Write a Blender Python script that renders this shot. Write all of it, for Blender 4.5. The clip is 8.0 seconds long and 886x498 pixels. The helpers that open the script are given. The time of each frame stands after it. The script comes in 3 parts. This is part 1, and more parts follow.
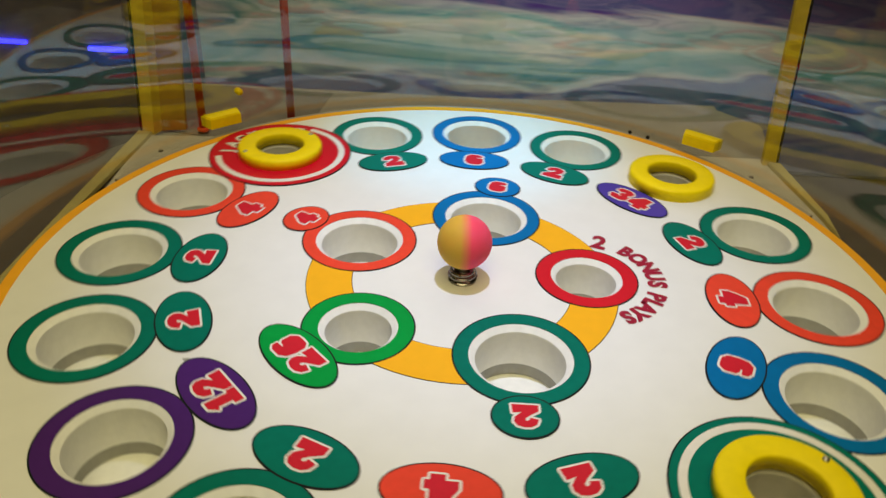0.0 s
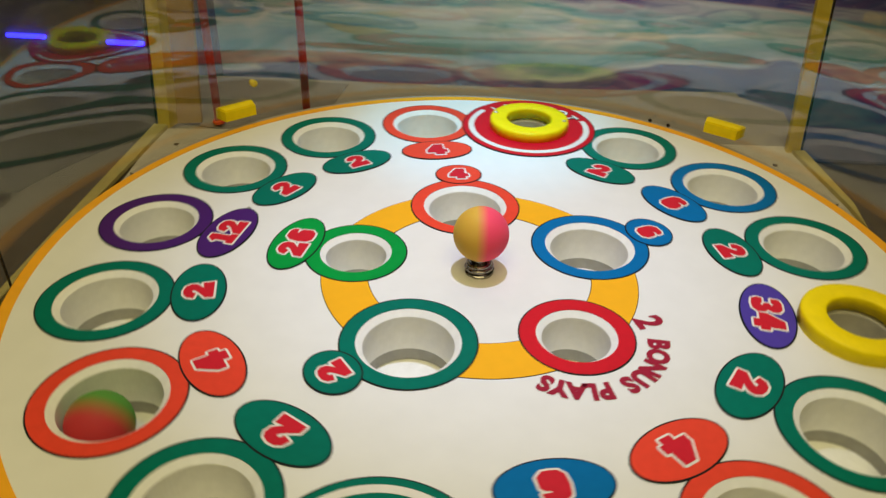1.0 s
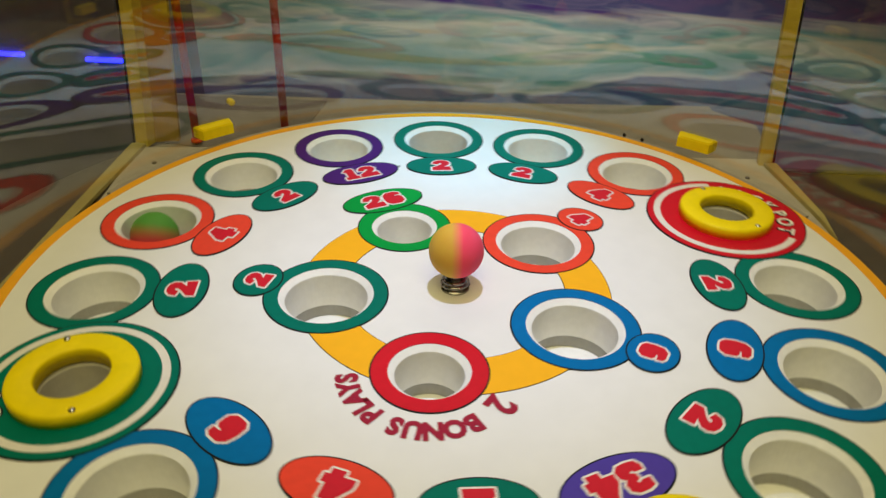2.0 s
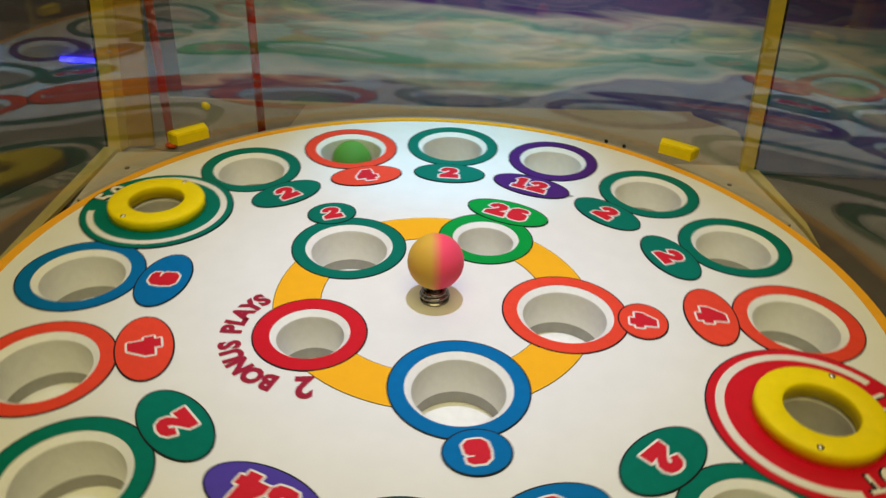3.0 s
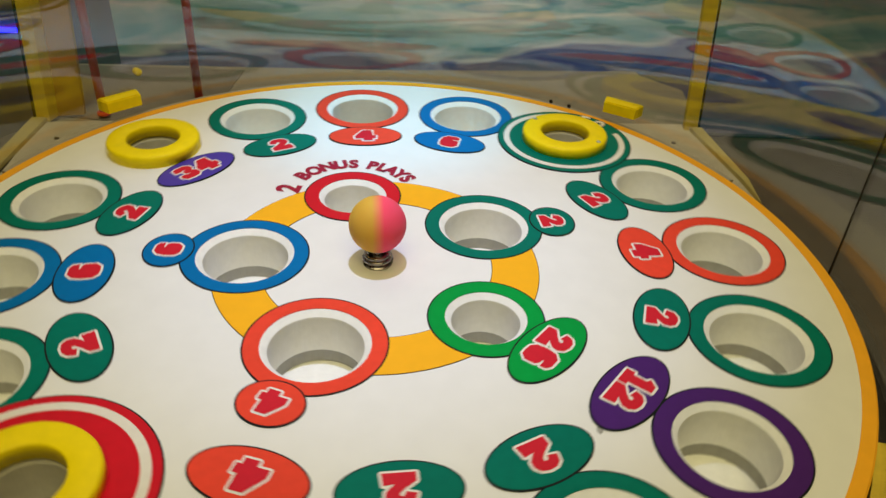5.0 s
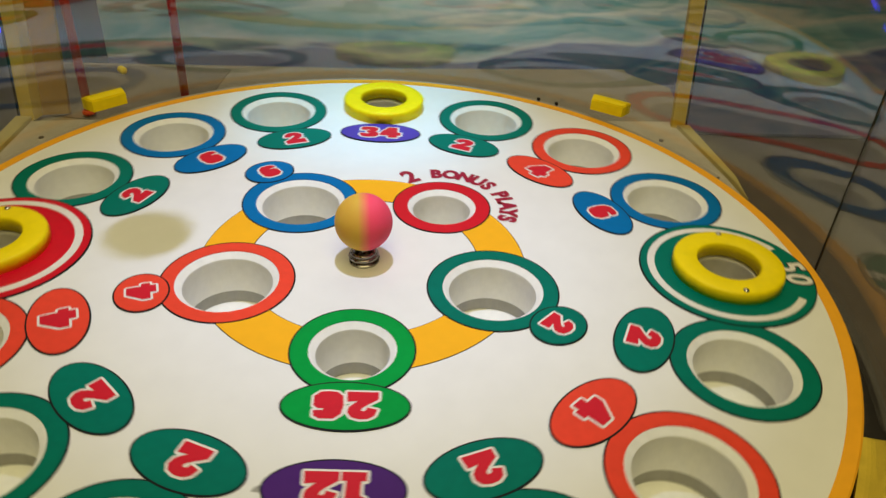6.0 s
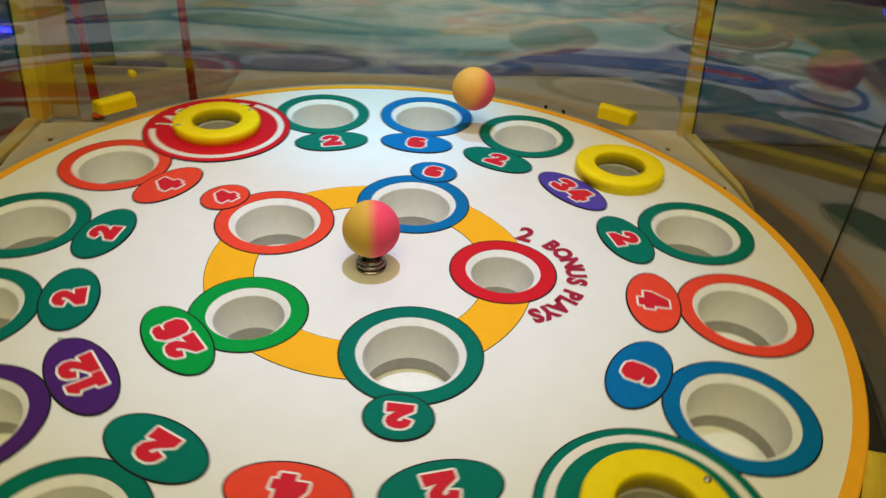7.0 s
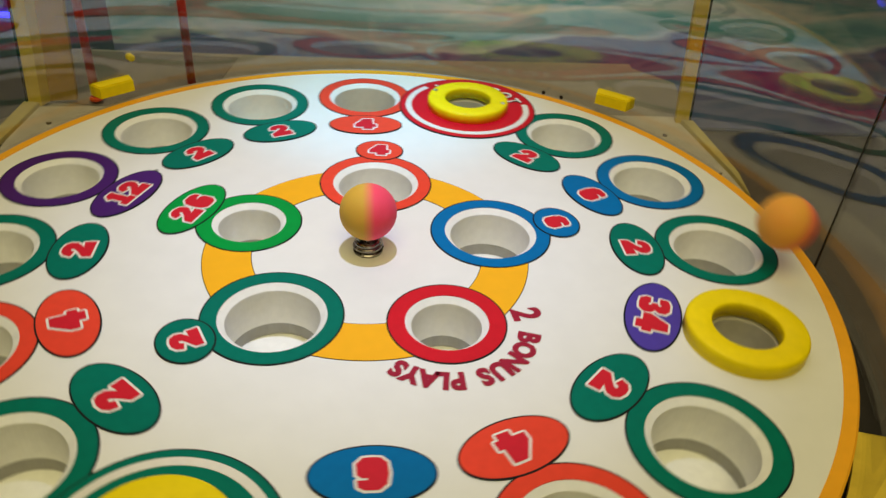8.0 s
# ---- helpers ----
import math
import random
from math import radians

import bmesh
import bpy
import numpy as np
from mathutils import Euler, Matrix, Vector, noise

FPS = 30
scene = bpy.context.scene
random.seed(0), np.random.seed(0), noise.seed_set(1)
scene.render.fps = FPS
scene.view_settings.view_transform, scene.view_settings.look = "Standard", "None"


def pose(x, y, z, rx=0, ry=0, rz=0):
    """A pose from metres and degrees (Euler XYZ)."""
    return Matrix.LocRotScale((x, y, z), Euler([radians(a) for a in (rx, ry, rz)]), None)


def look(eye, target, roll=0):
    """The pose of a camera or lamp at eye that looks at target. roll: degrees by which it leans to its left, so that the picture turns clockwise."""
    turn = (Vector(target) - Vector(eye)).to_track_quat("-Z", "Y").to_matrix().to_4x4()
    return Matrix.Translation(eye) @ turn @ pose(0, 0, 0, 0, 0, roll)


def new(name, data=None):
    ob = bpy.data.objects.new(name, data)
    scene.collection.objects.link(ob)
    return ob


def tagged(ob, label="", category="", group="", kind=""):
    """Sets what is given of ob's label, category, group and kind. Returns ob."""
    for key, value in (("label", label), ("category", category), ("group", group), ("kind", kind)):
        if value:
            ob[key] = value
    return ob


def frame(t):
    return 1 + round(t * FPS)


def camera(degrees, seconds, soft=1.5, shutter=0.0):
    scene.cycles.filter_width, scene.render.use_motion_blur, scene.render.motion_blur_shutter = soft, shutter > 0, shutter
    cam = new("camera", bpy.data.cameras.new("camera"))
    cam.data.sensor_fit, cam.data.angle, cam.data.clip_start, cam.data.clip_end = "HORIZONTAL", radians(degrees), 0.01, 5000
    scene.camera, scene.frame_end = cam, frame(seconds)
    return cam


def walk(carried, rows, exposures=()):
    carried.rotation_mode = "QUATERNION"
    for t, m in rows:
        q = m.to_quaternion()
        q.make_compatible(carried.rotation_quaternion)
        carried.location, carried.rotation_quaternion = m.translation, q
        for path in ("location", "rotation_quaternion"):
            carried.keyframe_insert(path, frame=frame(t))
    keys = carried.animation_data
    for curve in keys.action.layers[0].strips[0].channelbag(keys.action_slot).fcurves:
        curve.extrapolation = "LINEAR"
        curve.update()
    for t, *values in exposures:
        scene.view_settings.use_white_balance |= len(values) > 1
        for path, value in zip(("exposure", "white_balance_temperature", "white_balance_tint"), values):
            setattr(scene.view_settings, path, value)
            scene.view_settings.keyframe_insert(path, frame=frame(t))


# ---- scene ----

# ---- camera ----
cam = camera(59.26, 8.0, soft=1.4, shutter=0.35)
walk(cam, [
    (0.0, pose(-0.0025, -0.6526, 0.4535, 57.256, -2.475, 3.223)),
    (0.5, pose(-0.0044, -0.6425, 0.4514, 56.598, -1.941, 4.239)),
    (1.0, pose(0.0002, -0.6416, 0.4486, 56.524, -1.393, 4.221)),
    (1.5, pose(0.0061, -0.6483, 0.4574, 57.350, -1.236, 3.513)),
    (3.0, pose(0.0113, -0.6251, 0.4572, 57.440, -2.151, 1.822)),
    (3.5, pose(0.0133, -0.6155, 0.4546, 56.910, -2.240, 1.003)),
    (4.0, pose(0.0200, -0.6115, 0.4511, 56.153, -2.247, 0.166)),
    (5.5, pose(0.0272, -0.6219, 0.4411, 55.411, -2.737, -2.261)),
    (6.0, pose(0.0301, -0.6190, 0.4403, 55.507, -2.753, -2.358)),
    (6.5, pose(0.0301, -0.6197, 0.4425, 55.778, -2.909, -1.943)),
    (7.0, pose(0.0265, -0.6186, 0.4456, 55.682, -3.169, -1.766)),
    (7.5, pose(0.0308, -0.6254, 0.4427, 55.345, -3.038, -1.840)),
    (8.0, pose(0.0285, -0.6255, 0.4440, 54.850, -3.388, -1.724)),
])

# ---- world and lights ----
world = bpy.data.worlds.new("world")
scene.world = world
world.use_nodes = True
world.node_tree.nodes["Background"].inputs["Color"].default_value = (0.9, 0.85, 0.8, 1)
world.node_tree.nodes["Background"].inputs["Strength"].default_value = 0.09
scene.view_settings.exposure = 0.0


def lamp(name, kind, m, watts, colour, size=0.1, spot=60, blend=0.5):
    data = bpy.data.lights.new(name, kind)
    data.energy, data.color = watts, colour
    if kind == "AREA":
        data.shape, data.size = "DISK", size
    else:
        data.shadow_soft_size = size
    if kind == "SPOT":
        data.spot_size, data.spot_blend = radians(spot), blend
    ob = new(name, data)
    ob.matrix_world = m
    return ob


# the cabinet's downlight over the wheel, its cool light at the back, the warm hall lights
lamp("downlight", "SPOT", look((0.0, 0.02, 1.25), (0.01, 0.04, 0.0)), 42, (0.58, 0.66, 1.0), 0.010, 39, 1.0)
lamp("back_light", "SPOT", look((0.02, 0.43, 0.75), (0.0, 0.36, 0.0)), 15, (0.10, 0.60, 1.0), 0.02, 36, 1.0)
lamp("hall_light", "AREA", look((0.03, -0.92, 2.10), (0.0, -0.05, 0.0)), 30.0, (0.935, 0.83, 0.385), 1.7)
lamp("ceiling_light", "AREA", look((0.0, 2.6, 2.55), (0.0, 2.6, 0.0)), 42, (1.0, 0.86, 0.64), 4.5)
# unseen cool spot added to brighten the carpet and fade out its sides
lamp("carpet_fill", "SPOT", look((0.45, 4.7, 2.5), (0.45, 4.6, -0.9)), 172, (0.86, 0.95, 1.0), 0.2, 62, 1.0)


# ---- materials ----
def material(name, colour, rough=0.5, metal=0.0, vary=0.12, scale=40.0, bump=0.0, coat=0.0, emit=0.0, spec=0.14):
    """A painted or plastic surface: two scales of colour variation, uneven gloss, fine relief."""
    m = bpy.data.materials.new(name)
    m.use_nodes = True
    nt = m.node_tree
    n, link = nt.nodes, nt.links
    b = n["Principled BSDF"]
    b.inputs["Roughness"].default_value, b.inputs["Metallic"].default_value = rough, metal
    b.inputs["Coat Weight"].default_value = coat
    b.inputs["Coat Roughness"].default_value = 0.15
    b.inputs["Specular IOR Level"].default_value = spec
    co = n.new("ShaderNodeTexCoord")
    n1, n2 = n.new("ShaderNodeTexNoise"), n.new("ShaderNodeTexNoise")
    n1.inputs["Scale"].default_value, n2.inputs["Scale"].default_value = scale * 0.15, scale * 2.5
    n1.inputs["Detail"].default_value, n2.inputs["Detail"].default_value = 4, 6
    mix = n.new("ShaderNodeMath")
    mix.operation = "ADD"
    for k, tex in enumerate((n1, n2)):
        link.new(co.outputs["Object"], tex.inputs["Vector"])
        link.new(tex.outputs["Fac"], mix.inputs[k])
    ramp = n.new("ShaderNodeMapRange")
    ramp.inputs["From Min"].default_value, ramp.inputs["From Max"].default_value = 0.6, 1.4
    ramp.inputs["To Min"].default_value, ramp.inputs["To Max"].default_value = 1 - vary, 1 + vary * 0.5
    link.new(mix.outputs[0], ramp.inputs["Value"])
    mul = n.new("ShaderNodeMix")
    mul.data_type, mul.blend_type = "RGBA", "MULTIPLY"
    mul.inputs["Factor"].default_value = 1.0
    mul.inputs["A"].default_value = (*colour, 1)
    link.new(ramp.outputs["Result"], mul.inputs["B"])
    link.new(mul.outputs["Result"], b.inputs["Base Color"])
    rr = n.new("ShaderNodeMapRange")
    rr.inputs["To Min"].default_value, rr.inputs["To Max"].default_value = max(rough - 0.1, 0.02), min(rough + 0.12, 1)
    link.new(n2.outputs["Fac"], rr.inputs["Value"])
    link.new(rr.outputs["Result"], b.inputs["Roughness"])
    if bump:
        bp = n.new("ShaderNodeBump")
        bp.inputs["Strength"].default_value, bp.inputs["Distance"].default_value = bump, 0.001
        link.new(n2.outputs["Fac"], bp.inputs["Height"])
        link.new(bp.outputs["Normal"], b.inputs["Normal"])
    if emit:
        b.inputs["Emission Color"].default_value = (*colour, 1)
        b.inputs["Emission Strength"].default_value = emit
    return m


def two_tone(name, left, right, width=0.2):
    """A rubber ball moulded of two colours that blend at the seam across its x axis."""
    m = material(name, left, 0.55, vary=0.06, scale=60, bump=0.1)
    n, link = m.node_tree.nodes, m.node_tree.links
    co, sep, ramp = n.new("ShaderNodeTexCoord"), n.new("ShaderNodeSeparateXYZ"), n.new("ShaderNodeValToRGB")
    add = n.new("ShaderNodeMath")
    link.new(co.outputs["Object"], sep.inputs[0])
    add.operation = "MULTIPLY_ADD"
    add.inputs[1].default_value, add.inputs[2].default_value = 18.0, 0.5
    link.new(sep.outputs["X"], add.inputs[0])
    link.new(add.outputs[0], ramp.inputs["Fac"])
    ramp.color_ramp.elements[0].position, ramp.color_ramp.elements[0].color = 0.5 - width / 2, (*left, 1)
    ramp.color_ramp.elements[1].position, ramp.color_ramp.elements[1].color = 0.5 + width / 2, (*right, 1)
    link.new(ramp.outputs["Color"], n["Principled BSDF"].inputs["Base Color"])
    b = n["Principled BSDF"]
    b.inputs["Subsurface Weight"].default_value = 0.6
    b.inputs["Subsurface Radius"].default_value = (0.01, 0.006, 0.004)
    return m


def acrylic(name, tint, gloss):
    """A clear sheet: it lets the view through and mirrors the lit wheel."""
    m = bpy.data.materials.new(name)
    m.use_nodes = True
    nt = m.node_tree
    n, link = nt.nodes, nt.links
    n.clear()
    out, mix = n.new("ShaderNodeOutputMaterial"), n.new("ShaderNodeMixShader")
    tr, gl, lw = n.new("ShaderNodeBsdfTransparent"), n.new("ShaderNodeBsdfGlossy"), n.new("ShaderNodeLayerWeight")
    tr.inputs["Color"].default_value = (*tint, 1)
    gl.inputs["Color"].default_value = (1, 0.98, 0.95, 1)
    gl.inputs["Roughness"].default_value = 0.015
    lw.inputs["Blend"].default_value = 0.25
    rng = n.new("ShaderNodeMapRange")
    rng.inputs["To Min"].default_value, rng.inputs["To Max"].default_value = gloss, min(gloss * 4.0, 0.9)
    link.new(lw.outputs["Facing"], rng.inputs["Value"])
    link.new(rng.outputs["Result"], mix.inputs["Fac"])
    link.new(tr.outputs[0], mix.inputs[1])
    link.new(gl.outputs[0], mix.inputs[2])
    link.new(mix.outputs[0], out.inputs["Surface"])
    return m


def carpet_material():
    """Purple, sea-green and cream carpet: broad drifting fields broken up by thin swirling veins."""
    m = material("carpet", (0.3, 0.4, 0.35), 0.95, vary=0.3, scale=6)
    n, link = m.node_tree.nodes, m.node_tree.links
    co, mp = n.new("ShaderNodeTexCoord"), n.new("ShaderNodeMapping")
    mp.inputs["Scale"].default_value = (0.55, 0.75, 1)
    mp.inputs["Location"].default_value = (0.35, 0.1, 0)
    link.new(co.outputs["Object"], mp.inputs["Vector"])

    def noise(scale, detail, twist):
        no = n.new("ShaderNodeTexNoise")
        no.inputs["Scale"].default_value, no.inputs["Detail"].default_value, no.inputs["Distortion"].default_value = scale, detail, twist
        link.new(mp.outputs["Vector"], no.inputs["Vector"])
        return no

    def ramp(src, cols):
        r = n.new("ShaderNodeValToRGB")
        e = r.color_ramp.elements
        e[0].position, e[0].color = cols[0][0], (*cols[0][1], 1)
        e[1].position, e[1].color = cols[-1][0], (*cols[-1][1], 1)
        for p, c in cols[1:-1]:
            e.new(p).color = (*c, 1)
        link.new(src, r.inputs["Fac"])
        return r
    sep, drift, grow = n.new("ShaderNodeSeparateXYZ"), n.new("ShaderNodeMath"), n.new("ShaderNodeMath")
    link.new(co.outputs["Object"], sep.inputs[0])
    drift.operation = grow.operation = "MULTIPLY_ADD"
    drift.inputs[1].default_value, drift.inputs[2].default_value = 1.0, -1.458
    grow.inputs[1].default_value = 0.4167
    link.new(noise(0.8, 4.0, 1.6).outputs["Fac"], drift.inputs[0])
    link.new(sep.outputs["Y"], grow.inputs[0])
    link.new(drift.outputs[0], grow.inputs[2])
    # wide bands across the hall, one after the other away from the machine
    fields = ramp(grow.outputs[0], [
        (0.10, (0.07, 0.08, 0.24)), (0.25, (0.12, 0.10, 0.27)), (0.30, (0.62, 0.66, 0.60)), (0.40, (0.12, 0.38, 0.33)),
        (0.52, (0.30, 0.56, 0.50)), (0.59, (0.74, 0.76, 0.60)), (0.66, (0.18, 0.44, 0.40)), (0.78, (0.62, 0.58, 0.56)), (0.86, (0.10, 0.04, 0.24))])
    veins = ramp(noise(1.9, 3.0, 1.8).outputs["Fac"], [
        (0.36, (0.14, 0.11, 0.28)), (0.44, (0.36, 0.47, 0.46)), (0.50, (0.62, 0.64, 0.56)), (0.56, (0.16, 0.36, 0.34)), (0.66, (0.48, 0.40, 0.40))])
    mix = n.new("ShaderNodeMix")
    mix.data_type = "RGBA"
    mix.inputs["Factor"].default_value = 0.22
    link.new(fields.outputs["Color"], mix.inputs["A"])
    link.new(veins.outputs["Color"], mix.inputs["B"])
    link.new(mix.outputs["Result"], n["Principled BSDF"].inputs["Base Color"])
    return m


WHITE = material("white_laminate", (0.80, 0.79, 0.77), 0.45, vary=0.05, scale=14, bump=0.03)
CUP = material("white_moulded_plastic", (0.87, 0.86, 0.83), 0.45, vary=0.08, scale=50, bump=0.05)
# the pocket plastic darkened, so the prize holes' shade sits in the colour
SHADED_CUP = material("shaded_moulded_plastic", (0.52, 0.49, 0.42), 0.55, vary=0.15, scale=40, bump=0.05)
GREY = material("grey_plastic", (0.36, 0.35, 0.32), 0.6, vary=0.15, scale=40)
RIM = material("orange_edge", (0.93, 0.42, 0.02), 0.4, vary=0.1, scale=30)
BAND = material("orange_print", (0.93, 0.45, 0.012), 0.4, vary=0.06, scale=30)
GREEN = material("dark_green_print", (0.0, 0.165, 0.118), 0.42, spec=0.06, vary=0.15, scale=40)
LIME = material("light_green_print", (0.0, 0.31, 0.05), 0.42, spec=0.06, vary=0.12, scale=40)
BLUE = material("blue_print", (0.0, 0.15, 0.41), 0.42, spec=0.06, vary=0.12, scale=40)
ORANGE = material("red_orange_print", (0.82, 0.066, 0.034), 0.42, spec=0.06, vary=0.12, scale=40)
RED = material("red_print", (0.62, 0.006, 0.02), 0.38, vary=0.12, scale=40)
PURPLE = material("purple_print", (0.065, 0.012, 0.16), 0.38, vary=0.12, scale=40)
VIOLET = material("violet_print", (0.075, 0.045, 0.36), 0.38, vary=0.12, scale=40)
INK = material("black_ink", (0.008, 0.012, 0.012), 0.5, vary=0.2, scale=80)
DIGIT = material("crimson_print", (0.62, 0.012, 0.03), 0.4, vary=0.1, scale=60)
DIGIT_EDGE = material("white_print", (0.8, 0.76, 0.72), 0.4, vary=0.08, scale=60)
LETTER = material("maroon_print", (0.34, 0.012, 0.04), 0.4, vary=0.15, scale=80)
YELLOW = material("yellow_plastic", (0.95, 0.73, 0.003), 0.42, vary=0.1, scale=40, bump=0.06)
FLANGE = material("ochre_paint", (0.42, 0.25, 0.035), 0.55, vary=0.25, scale=30, bump=0.1)
TRIM = material("pale_yellow_paint", (0.52, 0.44, 0.17), 0.55, vary=0.25, scale=30, bump=0.1)
POST = material("yellow_paint", (0.72, 0.53, 0.06), 0.5, vary=0.25, scale=30, bump=0.1)
DECK = material("beige_deck", (0.58, 0.53, 0.45), 0.6, vary=0.2, scale=25, bump=0.1)
SIDE = material("reflection_toned_floor", (0.11, 0.10, 0.092), 0.6, vary=0.3, scale=20, bump=0.1)
MACHINE = material("dim_purple_grey_panel", (0.20, 0.18, 0.22), 0.5, vary=0.35, scale=6)
DECK_SHADE = material("shaded_deck", (0.24, 0.215, 0.19), 0.7, vary=0.3, scale=20, bump=0.1)
# deck beige darkened in the colour, for where the downlight doesn't reach
DIMMED_DECK = material("dimmed_beige_deck", (0.34, 0.31, 0.27), 0.65, vary=0.2, scale=20, bump=0.1)
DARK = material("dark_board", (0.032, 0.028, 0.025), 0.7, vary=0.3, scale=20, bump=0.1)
STEEL = material("steel", (0.55, 0.53, 0.5), 0.28, 1.0, vary=0.2, scale=90)
CHROME = material("dark_spring_steel", (0.38, 0.35, 0.33), 0.28, 1.0, vary=0.3, scale=90)
SEAL = material("black_seal", (0.028, 0.024, 0.021), 0.6, vary=0.2, scale=60)
REDPOLE = material("red_paint", (0.68, 0.06, 0.025), 0.5, vary=0.2, scale=20)
HALL = material("dim_hall_wall", (0.20, 0.175, 0.16), 0.85, vary=0.35, scale=3)
FLOOR = material("dark_hall_floor", (0.11, 0.095, 0.085), 0.8, vary=0.4, scale=5)
LED = material("blue_tube", (0.02, 0.02, 1.0), 0.4, emit=6.0)
CARPET = carpet_material()
PANE = acrylic("clear_acrylic", (0.93, 0.925, 0.92), 0.046)
KNOB_SKIN = two_tone("yellow_and_pink_rubber", (0.70, 0.42, 0.06), (0.92, 0.085, 0.16))
BALL_SKIN = two_tone("orange_and_pink_rubber", (0.90, 0.42, 0.08), (0.98, 0.11, 0.16), 0.25)
BALL2_SKIN = two_tone("green_and_red_rubber", (0.10, 0.30, 0.05), (0.55, 0.05, 0.06), 0.35)


# ---- mesh helpers ----
def part(name, bm, mat, parent=None, label="", smooth=False):
    me = bpy.data.meshes.new(name)
    if smooth:
        for f in bm.faces:
            f.smooth = True
    bm.to_mesh(me)
    bm.free()
    me.materials.append(mat)
    ob = new(name, me)
    ob.parent = parent
    return tagged(ob, label)


def lathe(profile, n=48, closed=True):
    """A ring turned from a profile of (radius, height)."""
    bm = bmesh.new()
    rows = []
    for i in range(n):
        a = 2 * math.pi * i / n
        rows.append([bm.verts.new((r * math.cos(a), r * math.sin(a), z)) for r, z in profile])
    m = len(profile)
    for i in range(n):
        p, q = rows[i], rows[(i + 1) % n]
        for j in range(m if closed else m - 1):
            k = (j + 1) % m
            bm.faces.new((p[j], q[j], q[k], p[k]))
    bmesh.ops.recalc_face_normals(bm, faces=bm.faces)
    return bm


def slab(outline, z0, z1, bevel=0.0):
    """A flat solid from an outline in the plane."""
    bm = bmesh.new()
    lo = [bm.verts.new((x, y, z0)) for x, y in outline]
    hi = [bm.verts.new((x, y, z1)) for x, y in outline]
    bm.faces.new(lo[::-1])
    top = bm.faces.new(hi)
    for i in range(len(outline)):
        j = (i + 1) % len(outline)
        bm.faces.new((lo[i], lo[j], hi[j], hi[i]))
    if bevel:
        bmesh.ops.bevel(bm, geom=[e for e in top.edges], offset=bevel, segments=2, affect="EDGES")
    bmesh.ops.recalc_face_normals(bm, faces=bm.faces)
    return bm


def ellipse(a, b, n=40):
    return [(a * math.cos(2 * math.pi * i / n), b * math.sin(2 * math.pi * i / n)) for i in range(n)]


def box(x0, x1, y0, y1, z0, z1, bevel=0.0, seg=2):
    bm = bmesh.new()
    bmesh.ops.create_cube(bm, size=1.0)
    for v in bm.verts:
        v.co = Vector(((x0 + x1) / 2 + v.co.x * (x1 - x0), (y0 + y1) / 2 + v.co.y * (y1 - y0), (z0 + z1) / 2 + v.co.z * (z1 - z0)))
    if bevel:
        bmesh.ops.bevel(bm, geom=bm.edges[:], offset=bevel, segments=seg, affect="EDGES")
    return bm


def polar(r, deg):
    return r * math.cos(radians(deg)), r * math.sin(radians(deg))


def from_curve(curve, name):
    """The mesh of a filled curve or a text."""
    tmp = new("tmp", curve)
    me = bpy.data.meshes.new_from_object(tmp.evaluated_get(bpy.context.evaluated_depsgraph_get()))
    bpy.data.objects.remove(tmp)
    me.name = name
    return me


TEXTS = {}


def lettering(body, size, fat, wide=1.0):
    """Flat letters, thickened by laying shifted copies of the outline over one another in one mesh."""
    key = (body, size, fat, wide)
    if key not in TEXTS:
        cu = bpy.data.curves.new("text", "FONT")
        cu.body, cu.size, cu.offset, cu.extrude = body, size, min(fat, 0.0010), 0.0
        cu.align_x, cu.align_y = "CENTER", "CENTER"
        cu.resolution_u = 3
        cu.space_character = 1.06
        me = from_curve(cu, "text")
        more = fat - 0.0010
        if more > 0:
            n = 10 if more < 0.002 else 18
            verts, faces, ties = [], [], []
            for k in range(n + 1):
                a = 2 * math.pi * k / n
                dx, dy = (0, 0) if k == n else (more * math.cos(a) / wide, more * math.sin(a))
                base = len(verts)
                verts += [(v.co.x + dx, v.co.y + dy, 0.000006 * k) for v in me.vertices]
                faces += [[base + i for i in p.vertices] for p in me.polygons]
                size_n = len(me.vertices)
                if k:
                    ties += [(base, base - size_n), (base + size_n - 1, base - 1)]
            me = bpy.data.meshes.new("text")
            me.from_pydata(verts, ties, faces)
        for v in me.vertices:
            v.co.x *= wide
        TEXTS[key] = me
    return TEXTS[key]


def text_part(name, body, size, fat, mat, parent, m, wide=1.0, label=""):
    me = lettering(body, size, fat, wide).copy()
    me.materials.clear()
    me.materials.append(mat)
    ob = new(name, me)
    ob.parent = parent
    ob.matrix_local = m
    return tagged(ob, label)


